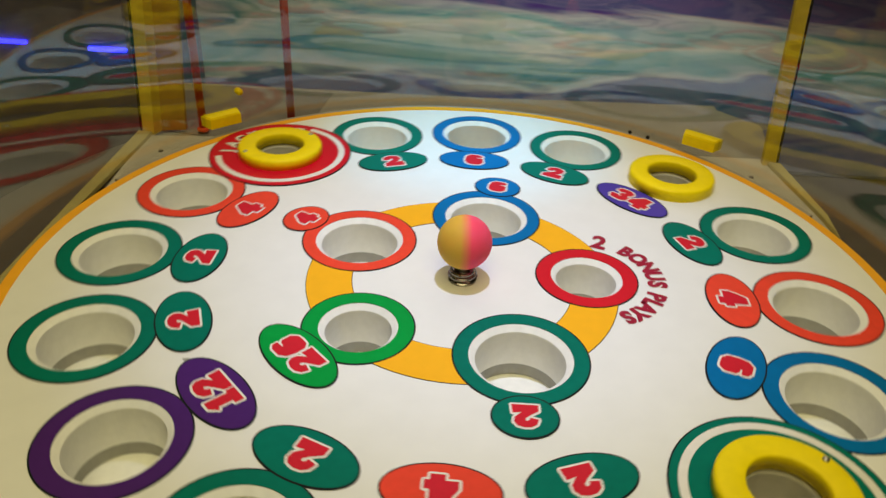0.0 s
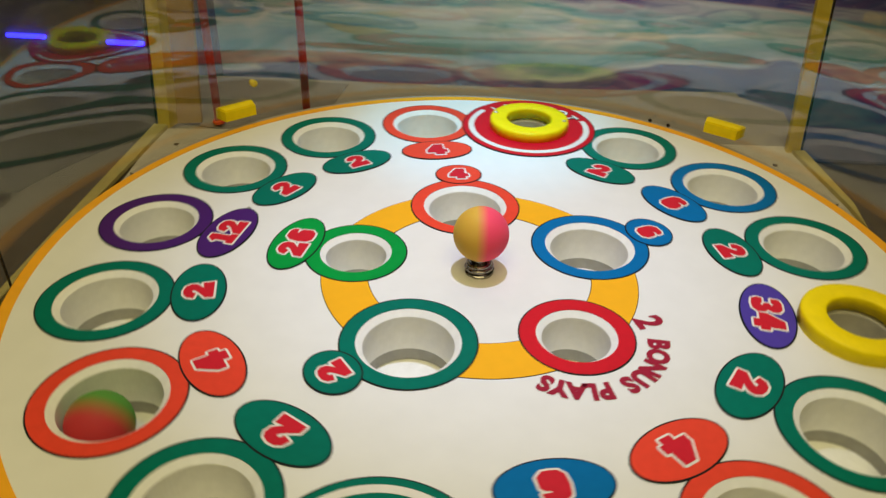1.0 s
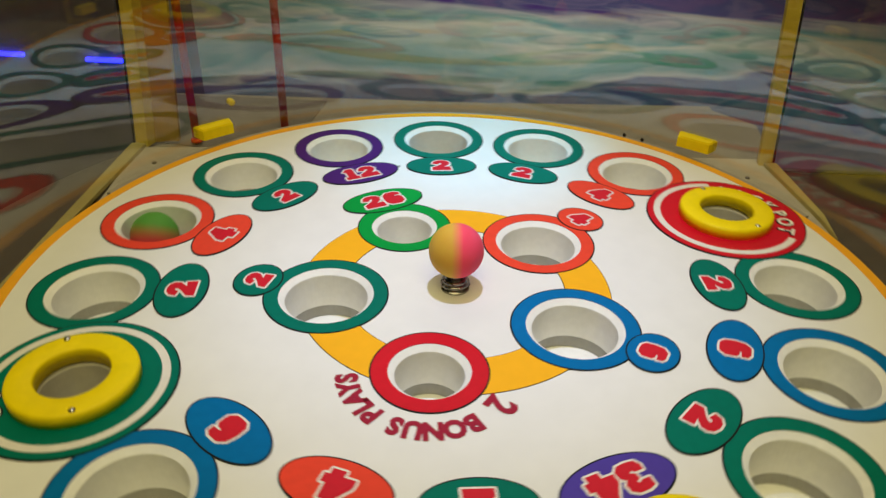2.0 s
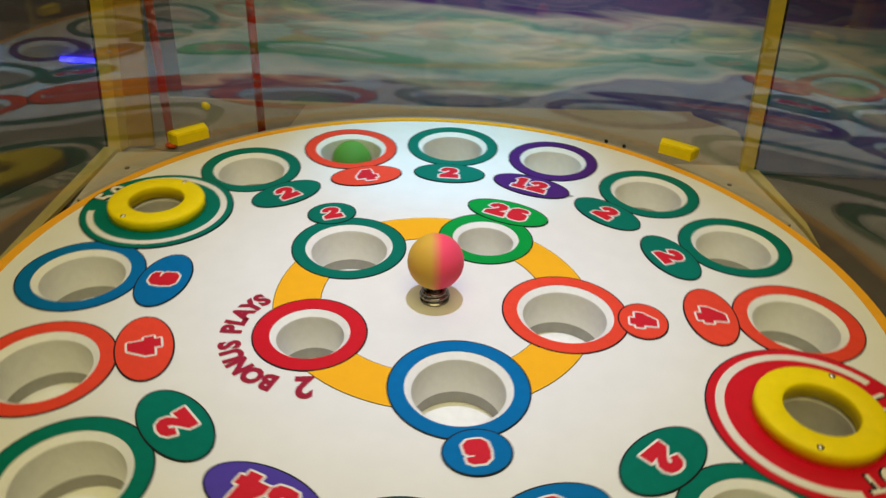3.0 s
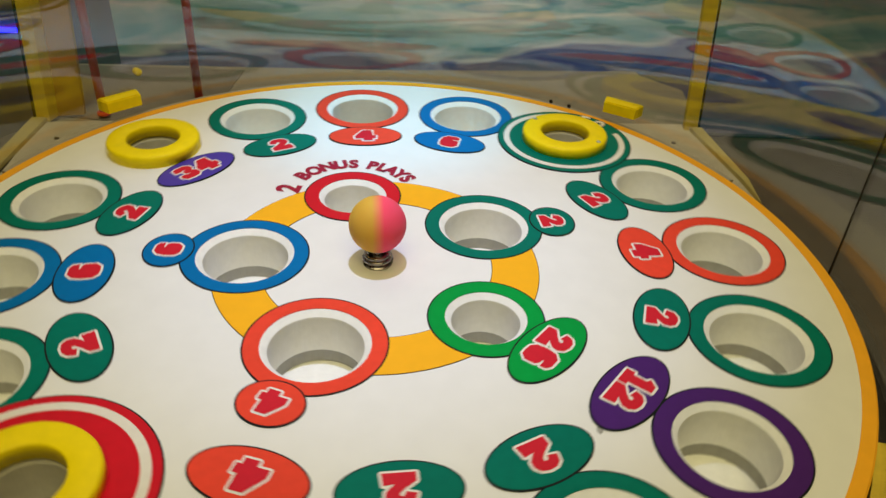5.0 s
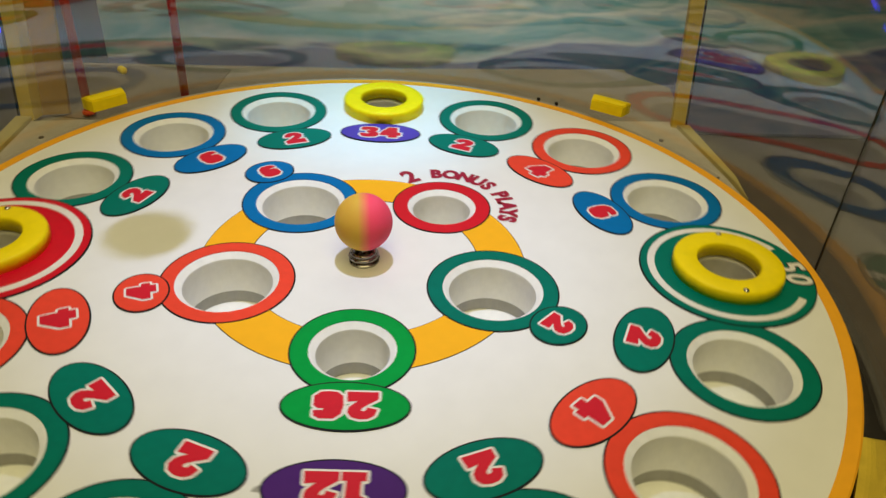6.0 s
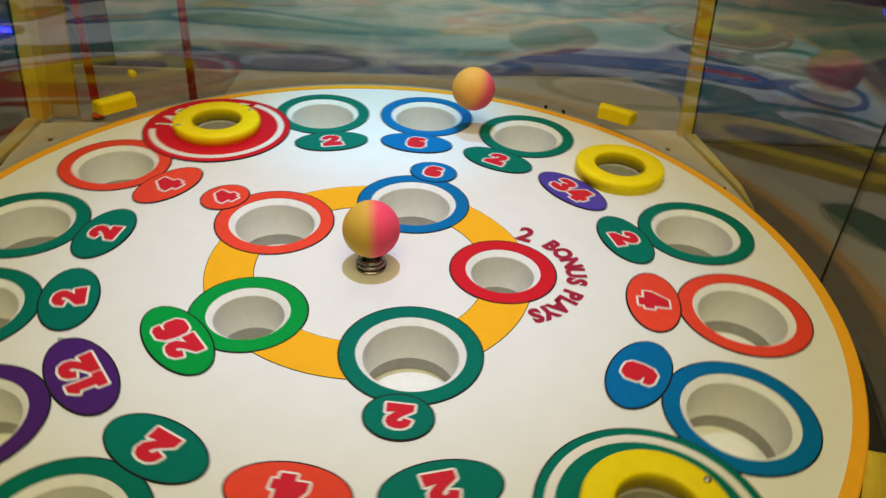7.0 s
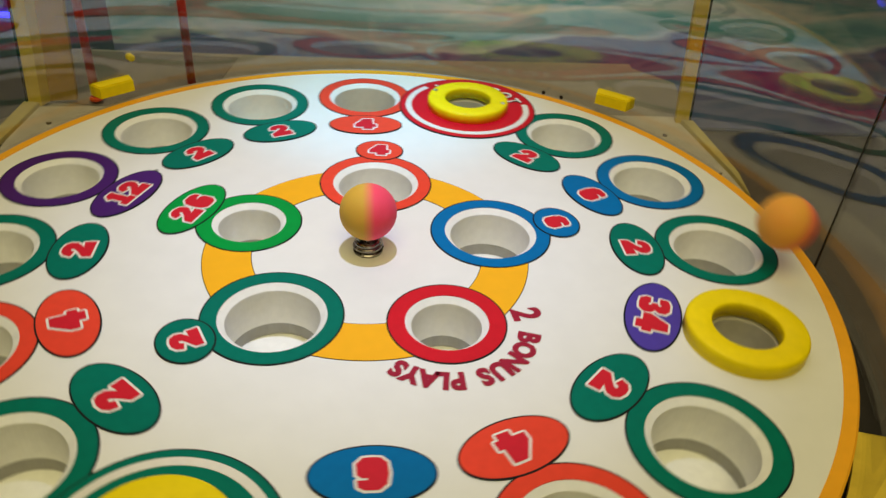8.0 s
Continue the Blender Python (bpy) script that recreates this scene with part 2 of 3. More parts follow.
# heavy cartoon numerals, as outlines one unit high
GLYPHS = {
    "1": [(0.0, 0.76), (0.20, 1.0), (0.50, 1.0), (0.50, 0.27), (0.62, 0.27), (0.62, 0.0), (0.0, 0.0), (0.0, 0.27), (0.13, 0.27), (0.13, 0.70)],
    "2": [(0.01, 0.64), (0.08, 0.86), (0.25, 0.98), (0.48, 1.0), (0.70, 0.93), (0.81, 0.77), (0.79, 0.58), (0.66, 0.44), (0.55, 0.34), (0.84, 0.38),
          (0.87, 0.0), (0.0, 0.0), (0.0, 0.27), (0.28, 0.47), (0.43, 0.61), (0.44, 0.69), (0.38, 0.72), (0.31, 0.66), (0.29, 0.57)],
    "3": [(0.04, 0.92), (0.25, 1.0), (0.58, 1.0), (0.77, 0.88), (0.79, 0.68), (0.67, 0.53), (0.81, 0.42), (0.83, 0.20), (0.67, 0.03), (0.40, 0.0),
          (0.12, 0.03), (0.0, 0.20), (0.02, 0.37), (0.31, 0.37), (0.37, 0.30), (0.45, 0.36), (0.31, 0.43), (0.29, 0.59), (0.43, 0.66), (0.37, 0.73), (0.29, 0.66), (0.02, 0.66)],
    "4": [(0.36, 1.0), (0.76, 1.0), (0.77, 0.50), (0.92, 0.50), (0.92, 0.20), (0.77, 0.20), (0.77, 0.0), (0.36, 0.0), (0.36, 0.20), (0.0, 0.20), (0.0, 0.46)],
    "6": [(0.25, 1.0), (0.62, 1.0), (0.78, 0.90), (0.80, 0.71), (0.54, 0.70), (0.54, 0.64), (0.68, 0.64), (0.81, 0.54), (0.83, 0.20), (0.66, 0.02),
          (0.44, 0.0), (0.20, 0.02), (0.04, 0.17), (0.0, 0.50), (0.05, 0.82)],
}


def number_part(name, body, high, fat, mat, parent, m, label=""):
    """A number in heavy numerals; fat widens every stroke by laying shifted copies of the outline over one another."""
    key = (body, high, fat)
    if key not in TEXTS:
        total = sum(max(x for x, _ in GLYPHS[c]) for c in body) + 0.05 * (len(body) - 1)
        verts, faces, x0 = [], [], -total / 2
        steps = 18 if fat else 0
        for c in body:
            for k in range(steps + 1):
                a = 2 * math.pi * k / 18
                dx, dy = (0, 0) if k == steps else (fat * math.cos(a), fat * math.sin(a))
                base = len(verts)
                verts += [((x0 + x) * high + dx, (y - 0.5) * high + dy, 0.000006 * k) for x, y in GLYPHS[c]]
                faces.append(list(range(base, len(verts)))[::-1])
            x0 += max(x for x, _ in GLYPHS[c]) + 0.05
        me = bpy.data.meshes.new("numerals")
        me.from_pydata(verts, [], faces)
        TEXTS[key] = me
    me = TEXTS[key].copy()
    me.materials.append(mat)
    ob = new(name, me)
    ob.parent = parent
    ob.matrix_local = m
    return tagged(ob, label)


def empty(name, label, category, m=None, group=""):
    ob = new(name)
    ob.empty_display_size = 0.05
    if m is not None:
        ob.matrix_world = m
    return tagged(ob, label, category, group)


# ---- the hall ----
def hall():
    fl = part("floor", box(-6, 6, -5, 9, -1.0, -0.92), FLOOR)
    tagged(fl, "dark hall floor", "floor", kind="structure")
    for nm, b in (("wall_north", (-6, 6, 9, 9.2)), ("wall_south", (-6, 6, -5.2, -5)), ("wall_west", (-6.2, -6, -5, 9)), ("wall_east", (6, 6.2, -5, 9))):
        tagged(part(nm, box(*b, -1.0, 2.6), HALL), "dim plain hall wall", "wall", kind="structure")
    tagged(part("ceiling", box(-6, 6, -5, 9, 2.6, 2.7), HALL), "dim plain ceiling", "ceiling", kind="structure")
    c = part("carpet", box(-4.5, 4.5, 2.2, 8.6, -0.919, -0.905, 0.004), CARPET)
    tagged(c, "swirling purple and sea-green patterned carpet", "carpet")


# ---- the cabinet ----
DZ = -0.045
XL, XR = -0.53, 0.525
LEAN = 0.075


GX, GY = 0.464, 0.461
GUARD_LEAN = 0.06
SEAM = 2.2


def guard_at(deg, out=0.0):
    """A place on the oval clear guard round the wheel."""
    return (GX + out) * math.cos(radians(deg)), (GY + out) * math.sin(radians(deg))


def curved_sheet(a0, a1, z0, z1, thick=0.003, n=96, nz=80):
    """A clear sheet bent round the wheel, with slight buckles."""
    bm = bmesh.new()
    grid = []
    for side in (0, 1):
        rows = []
        for i in range(n + 1):
            a = a0 + (a1 - a0) * i / n
            row = []
            for k in range(nz + 1):
                z = z0 + (z1 - z0) * k / nz
                w = 0.0008 * math.sin(radians(a) * 6.3 + 1.1 + 1.5 * z) + 0.00016 * math.sin(38 * z + 0.5 * math.sin(radians(a) * 3)) + 0.00004 * math.sin(83 * z)
                x, y = guard_at(a, w + side * thick + GUARD_LEAN * (0.1 + 0.9 * max(0.0, math.sin(radians(a))) ** 6) * (z - DZ))
                row.append(bm.verts.new((x, y, z)))
            rows.append(row)
        grid.append(rows)
    for g in grid:
        for i in range(n):
            for k in range(nz):
                bm.faces.new((g[i][k], g[i + 1][k], g[i + 1][k + 1], g[i][k + 1]))
    ends = []
    for i in range(n):
        for k in (0, nz):
            ends.append(bm.faces.new((grid[0][i][k], grid[0][i + 1][k], grid[1][i + 1][k], grid[1][i][k])))
    for k in range(nz):
        for i in (0, n):
            ends.append(bm.faces.new((grid[0][i][k], grid[0][i][k + 1], grid[1][i][k + 1], grid[1][i][k])))
    for f in ends:
        for e in f.edges:
            e.smooth = False
    bmesh.ops.recalc_face_normals(bm, faces=bm.faces)
    return bm


def lean_in(bm, sx):
    for v in bm.verts:
        v.co.x -= sx * LEAN * (v.co.z - DZ)


def cabinet():
    body = empty("game_cabinet", "yellow-framed arcade cabinet with clear acrylic sides", "arcade cabinet", pose(0, 0, DZ))
    inv = pose(0, 0, -DZ)

    def add(name, bm, mat, label="", smooth=False):
        ob = part(name, bm, mat, body, label, smooth)
        ob.matrix_local = inv
        return ob
    add("base_board", box(XL - 0.02, XR + 0.02, -0.56, 0.60, -0.92, -0.30), DARK, "dark board base")
    add("front_ledge", box(XL, XR, -0.56, -0.49, -0.30, DZ, 0.003), DARK, "dark front ledge")
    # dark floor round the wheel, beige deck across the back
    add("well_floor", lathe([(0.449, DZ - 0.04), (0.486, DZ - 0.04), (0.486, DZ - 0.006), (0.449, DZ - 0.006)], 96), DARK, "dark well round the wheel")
    # lighter than the well: brown reflections in the guard put into its colour
    add("side_floor", lathe([(0.4865, DZ - 0.04), (0.62, DZ - 0.04), (0.62, DZ - 0.007), (0.4865, DZ - 0.007)], 96), SIDE, "floor beside the well, toned for the guard's reflections")
    # two pale corner pieces before the back panel's line, the deck behind it coloured as shaded
    for foot, a0, a1 in (([(-0.356, 0.392), (-0.478, 0.379), (-0.468, 0.20)], 134, 159),
                         ([(0.470, 0.20), (0.446, 0.432), (0.335, 0.428)], 25, 50)):
        arc = [polar(0.4515, a) for a in range(a0, a1, 2)]
        add("corner_deck", slab((arc + foot[::-1]) if foot[0][0] < 0 else (arc[:1] + foot + arc[:0:-1]), DZ - 0.005, DZ), DECK, "pale beige corner deck")
    arc = [polar(0.455, a) for a in range(30, 151, 3)]
    add("deck_plate", slab(arc + [(-0.498, arc[-1][1]), (-0.500, 0.45), (-0.515, 0.608), (0.0, 0.622), (0.419, 0.652), (0.420, 0.632), (0.478, 0.576), (0.466, 0.45), (0.462, arc[0][1])], DZ - 0.012, DZ - 0.006), DIMMED_DECK, "beige deck behind the wheel, coloured darker for missing downlight")
    # thin darker sheet laid over the deck as the shade at its left end
    add("deck_shade", slab([(-0.356, 0.394), (-0.26, 0.40), (-0.24, 0.60), (-0.512, 0.60), (-0.482, 0.412)], DZ - 0.0058, DZ - 0.0048), DECK_SHADE, "thin grey-brown sheet painting the deck's shade behind the post")
    # corner posts of folded angle, leaning in a little towards the top
    for sx, foot, mat in ((-1, [(-0.484, 0.383), (-0.466, 0.381), (-0.459, 0.407), (-0.484, 0.411)], POST),
                     (-1, [(-0.461, 0.399), (-0.428, 0.406), (-0.428, 0.4135), (-0.461, 0.4075)], FLANGE),
                     (1, [(0.433, 0.411), (0.452, 0.411), (0.453, 0.423), (0.434, 0.423)], POST)):
        bm = slab(foot, DZ, 1.2)
        lean_in(bm, sx)
        add("corner_post", bm, mat, "yellow painted corner post")
    for sx, bm in ((-1, box(-0.4872, -0.4848, 0.381, 0.387, DZ, 1.2)), (1, box(0.4534, 0.4552, 0.410, 0.414, DZ, 1.2))):
        lean_in(bm, sx)
        add("seal", bm, SEAL, "black joint beside the post")
    # base trims along the sides
    add("base_trim", slab([(0.440, 0.410), (0.464, 0.26), (0.469, 0.20), (0.474, 0.26), (0.458, 0.410)], DZ, DZ + 0.006, 0.001), TRIM, "flat yellow trim strip")
    add("base_trim", slab([(-0.469, 0.383), (-0.490, 0.383), (-0.491, 0.18), (-0.492, -0.10), (-0.484, -0.10), (-0.476, 0.18)], DZ, DZ + 0.006, 0.001), TRIM, "flat yellow trim strip")
    near = [polar(0.457, a) for a in range(-46, -24, 3)]
    add("front_plate", slab(near + [(0.496, near[-1][1] - 0.02), (0.496, -0.488), (near[0][0], -0.488)], DZ + 0.007, DZ + 0.012), POST, "yellow plate at the front corner")
    # clear guard round the wheel: a back sheet and two front pieces, joined at the sides
    for a0, a1 in ((SEAM + 0.12, 185.88), (-40, SEAM - 0.12), (186.12, 224)):
        ob = add("guard_sheet", curved_sheet(a0, a1, DZ + 0.0065, 1.1), PANE, "clear acrylic guard bent round the wheel", True)
        ob.visible_shadow = False
    for a in (SEAM, 186.0):
        x, y = guard_at(a, 0.0015)
        bm = box(-0.0010, 0.0010, -0.0008, 0.0008, DZ + 0.0065, 1.1)
        for v in bm.verts:
            v.co.x += GUARD_LEAN * 0.1 * (v.co.z - DZ)
        bmesh.ops.transform(bm, matrix=pose(x, y, 0, 0, 0, a), verts=bm.verts)
        add("seal", bm, SEAL, "black joint between two guard sheets")
    # low board along the back, between the wheel's edge and the guard
    front = [polar(0.4512, a) for a in range(24, 160, 3)]
    back = [polar(0.4575, a) for a in range(24, 160, 3)]
    add("back_board", slab(front + back[::-1], DZ, -0.0015), DIMMED_DECK, "low board along the back, coloured darker for missing downlight")
    for x, y in ((-0.438, 0.330), (0.405, 0.367)):
        s = add("screw", lathe([(0.0001, 0.0), (0.0034, 0.0), (0.0030, 0.0016), (0.0001, 0.0022)], 12, False), CHROME, "small round screw")
        s.matrix_local = pose(x, y, 0.0)
    # two dark bolt heads on the back board
    for a in (60.0, 56.6):
        x, y = polar(0.4548, a)
        bh = add("bolt_head", lathe([(0.0001, 0.0018), (0.0018, 0.0014), (0.0028, 0.0), (0.0001, 0.0)], 12, False), SEAL, "dark bolt head")
        bh.matrix_local = inv @ pose(x, y, 0.0015, 0, 0, a - 90) @ pose(0, 0, 0, 90, 0, 0)
    # yellow clamps on the guard's inner face, just over the wheel's edge
    for x, y, turn in ((-0.3370, 0.3140, 43), (0.3125, 0.3395, -33)):
        st = add("guard_clamp", slab([(-0.0265, 0.0105), (-0.022, -0.0095), (0.022, -0.0095), (0.0265, 0.0105)], 0.011, 0.026, 0.0015), YELLOW, "chunky yellow plastic clamp on the guard")
        st.matrix_local = inv @ pose(x, y, 0.0, 0, 0, turn)
        part("bolt", box(-0.003, 0.003, 0.0105, 0.020, 0.014, 0.020), SEAL, st, "dark bolt through the guard")
        # the left clamp's reflection in the guard, added as a small yellow solid
        if x < 0:
            mirrored = part("clamp_reflection", lathe([(0.0001, 0.0), (0.0040, 0.0), (0.0048, 0.002), (0.0048, 0.009), (0.0038, 0.011), (0.0001, 0.011)], 14, False), YELLOW, st, "small yellow solid standing in for the clamp's reflection", True)
            mirrored.matrix_local = pose(0.034, 0.021, 0.045, 90, 0, 0)


def outside():
    for x, y in ((-0.402, 0.41), (-0.2773, 0.45)):
        p = empty("red_pole", "thin red painted pole behind the clear guard", "pole", pose(x, y, DZ), "red poles")
        part("tube", lathe([(0.0001, 0.004), (0.0058, 0.004), (0.0058, 1.3), (0.0001, 1.3)], 16, False), REDPOLE, p, smooth=True)
        part("foot", lathe([(0.0001, 0.0), (0.009, 0.0), (0.009, 0.003), (0.007, 0.005), (0.0001, 0.005)], 16, False), REDPOLE, p)
    for x0, x1, z in ((-1.48, -1.356, -0.348), (-1.168, -1.052, -0.355)):
        t = part("blue_light_tube", box(x0, x1, 1.588, 1.600, z - 0.006, z + 0.006, 0.003), LED)
        tagged(t, "glowing blue light tube on a neighbouring machine", "light tube", "blue light tubes")
    m = empty("neighbouring_machine", "dim purple-grey neighbouring arcade machine", "arcade machine", pose(-1.6, 2.0, -0.92))
    part("body", box(-0.7, 0.57, -0.4, 0.19, 0.0, 1.5, 0.02), MACHINE, m, "dim purple-grey body")


hall()
cabinet()
outside()

# ---- the wheel ----
OUT_R, IN_R = 0.356, 0.1293
wheel = empty("prize_wheel", "turning white prize wheel with an orange edge and numbered holes", "prize wheel", pose(0, 0, 0))

# outer pockets clockwise from the jackpot: number, ring colour
OUTER = [("JACKPOT", RED), ("2", GREEN), ("6", BLUE), ("2", GREEN), ("34", VIOLET), ("2", GREEN), ("4", ORANGE), ("6", BLUE), ("50", GREEN),
         ("2", GREEN), ("4", ORANGE), ("2", GREEN), ("12", PURPLE), ("2", GREEN), ("2", GREEN), ("4", ORANGE)]
INNER = [("6", BLUE, 79.7, 0.0), ("bonus", RED, 7.7, 0.0), ("2", GREEN, -64.0, -25.0), ("26", LIME, -136.1, 0.0), ("4", ORANGE, -208.2, 0.0)]
BIG = (0.0615, 0.0476, 0.0408)
SMALL = (0.0525, 0.0374, 0.0310)
TWELVE = (0.0590, 0.0446, 0.0386)
PRIZE = (0.0, 0.036, 0.030)

spots = []
for i, (num, mat) in enumerate(OUTER):
    size = PRIZE if num in ("JACKPOT", "50", "34") else TWELVE if num == "12" else BIG
    spots.append((OUT_R, 133.75 - 22.5 * i, size, num, mat, 0.0, True))
for num, mat, deg, lean in INNER:
    spots.append((IN_R, deg, SMALL if num in ("bonus", "26") else BIG, num, mat, lean, False))


def plate_mesh(radius, holes, top, thick):
    """A round plate with holes (x, y, radius)."""
    cu = bpy.data.curves.new("plate", "CURVE")
    cu.dimensions, cu.fill_mode, cu.extrude = "2D", "BOTH", thick / 2

    def circle(x, y, r, n):
        sp = cu.splines.new("POLY")
        sp.points.add(n - 1)
        for k in range(n):
            a = 2 * math.pi * k / n
            sp.points[k].co = (x + r * math.cos(a), y + r * math.sin(a), 0, 1)
        sp.use_cyclic_u = True
    circle(0, 0, radius, 160)
    for x, y, r in holes:
        circle(x, y, r, 64)
    me = from_curve(cu, "plate")
    bm = bmesh.new()
    bm.from_mesh(me)
    bmesh.ops.remove_doubles(bm, verts=bm.verts, dist=0.00001)
    for v in bm.verts:
        v.co.z += top - thick / 2
    bm.to_mesh(me)
    bm.free()
    return me


def build_wheel():
    catch = plate_mesh(0.447, [(*polar(OUT_R, 93), 0.036)], -0.057, 0.006)
    catch.materials.append(CUP)
    under = new("catch_plate", catch)
    tagged(under, "pale fixed plate under the wheel with a drop hole", "plate")
    me = plate_mesh(0.4375, [(*polar(r, deg), size[1] - 0.001) for r, deg, size, *_ in spots], 0.0, 0.012)
    me.materials.append(WHITE)
    top = new("top_plate", me)
    top.parent = wheel
    tagged(top, "glossy white laminate top")
    part("edge_band", lathe([(0.4372, -0.012), (0.4372, 0.0006), (0.4480, 0.0006), (0.4497, -0.0006), (0.4500, -0.003), (0.4500, -0.030), (0.4372, -0.030)], 160), RIM, wheel, "orange edge band")
    for r, deg, (ro, rl, rh), num, mat, lean, outer in spots:
        x, y = polar(r, deg)
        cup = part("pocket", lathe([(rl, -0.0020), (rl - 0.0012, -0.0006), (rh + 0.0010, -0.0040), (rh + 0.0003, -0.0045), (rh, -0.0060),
                                    (rh, -0.043), (rh + 0.002, -0.043), (rh + 0.002, -0.013), (rl, -0.013)], 64), SHADED_CUP if num in ("JACKPOT", "50", "34") else CUP, wheel, "moulded pocket, its inner shade put into the colour" if num in ("JACKPOT", "50", "34") else "white moulded pocket")
        cup.location = (x, y, 0)
        part("collar", lathe([(rh + 0.0004, -0.0425), (rh + 0.0016, -0.0425), (rh + 0.0016, -0.0565), (rh + 0.0004, -0.0565)], 40), GREY, cup, "grey collar under the pocket")
        if ro:
            part("ring_outline", lathe([(ro - 0.003, 0.0), (ro + 0.0007, 0.0), (ro + 0.0007, 0.0007), (ro - 0.003, 0.0007)], 64), INK, cup, "thin black outline")
            part("ring", lathe([(rl - 0.0004, -0.0003), (ro - 0.0008, -0.0003), (ro - 0.0008, 0.0009), (rl - 0.0004, 0.0009)], 64), mat, cup)
        if num in ("JACKPOT", "50", "34"):
            raised(cup, num, mat, deg)
        if num in ("JACKPOT", "50", "bonus"):
            continue
        # badge with the number; it points away from the hub
        two = len(num) == 2
        if outer:
            a, b, d = 0.0255, 0.0500 if two else 0.0455, -0.084
        elif two:
            a, b, d = 0.0255, 0.0500, 0.065
        else:
            a, b, d = 0.0240, 0.0280, 0.0748
        if num == "34":
            d = -0.0795
        ang = deg + lean
        bx, by = polar(d, ang)
        z = 0.0011
        badge = part("number_badge", slab(ellipse(a - 0.0010, b - 0.0010), 0.0, 0.0004), mat, wheel)
        badge.matrix_local = pose(x + bx, y + by, z, 0, 0, ang)
        ol = part("badge_outline", slab(ellipse(a + 0.0005, b + 0.0005), -0.0008, 0.00015), INK, badge, "thin black outline")
        high = 0.0285 if outer or two else 0.0255
        m = pose(0, 0, 0.0006, 0, 0, -90)
        number_part("number_edge", num, high, 0.0021, DIGIT_EDGE, badge, m, "white outline of the number")
        number_part("number", num, high, 0.0, DIGIT, badge, m @ pose(0, 0, 0.0004), "bold red number")
    # orange band between the inner pockets
    for k in range(5):
        a0, a1 = sorted((INNER[k][2], INNER[(k + 1) % 5][2] + (360 if k == 4 else 0)))
        if k == 4:
            a0, a1 = INNER[0][2] - 360 + 0, INNER[4][2]
            a0, a1 = min(a0, a1), max(a0, a1)
        ka = min(range(5), key=lambda q: abs((INNER[q][2] - a0 + 180) % 360 - 180))
        kb = min(range(5), key=lambda q: abs((INNER[q][2] - a1 + 180) % 360 - 180))
        qa = 0.0448 if INNER[ka][0] in ("bonus", "26") else 0.0545
        qb = 0.0448 if INNER[kb][0] in ("bonus", "26") else 0.0545

        def reach(r, q):
            return math.degrees(math.acos((r * r + IN_R ** 2 - q * q) / (2 * r * IN_R)))
        for nm, r0, r1, z, mt in (("band_outline", 0.1113, 0.1577, 0.00025, INK), ("band", 0.1120, 0.1570, 0.0005, BAND)):
            rr = [r0 + (r1 - r0) * j / 6 for j in range(7)]
            out = [polar(r, a0 + reach(r, qa)) for r in rr]
            s0, s1 = a0 + reach(r1, qa), a1 - reach(r1, qb)
            out += [polar(r1, s0 + (s1 - s0) * j / 10) for j in range(1, 10)]
            out += [polar(r, a1 - reach(r, qb)) for r in rr[::-1]]
            s0, s1 = a1 - reach(r0, qb), a0 + reach(r0, qa)
            out += [polar(r0, s0 + (s1 - s0) * j / 10) for j in range(1, 10)]
            part(nm, slab(out, -0.0005, z), mt, wheel, "orange printed band" if mt is BAND else "thin black outline")
    # a small scuff on the laminate
    sx, sy = polar(0.2777, -147.1)
    sc = part("scuff", slab([(0.0035 * math.cos(a) * (1 + 0.3 * math.sin(3 * a)), 0.0024 * math.sin(a)) for a in [2 * math.pi * k / 14 for k in range(14)]], 0.0, 0.0003), GREY, wheel, "small grey scuff")
    sc.location = (sx, sy, 0)
    # curved lettering round the red pocket
    hx, hy = polar(IN_R, 7.7)
    words = [("2", 66, 0.036), ("B", 41, 0.0255), ("O", 27.5, 0.0255), ("N", 13.5, 0.0255), ("U", 0.5, 0.0255), ("S", -11.5, 0.0255), ("P", -29.5, 0.0255), ("L", -39.5, 0.0255), ("A", -49, 0.0255), ("Y", -60, 0.0255), ("S", -70, 0.0255)]
    for ch, ang, size in words:
        lx, ly = polar(0.0715, 7.7 + ang)
        text_part("bonus_letter", ch, size, 0.0015, LETTER, wheel, pose(hx + lx, hy + ly, 0.0005, 0, 0, 7.7 + ang - 90), 0.9)


def arc_strip(r0, r1, a0, a1, z0, z1, n=40):
    pts = [polar(r1, a0 + (a1 - a0) * j / n) for j in range(n + 1)] + [polar(r0, a1 - (a1 - a0) * j / n) for j in range(n + 1)]
    return slab(pts, z0, z1)


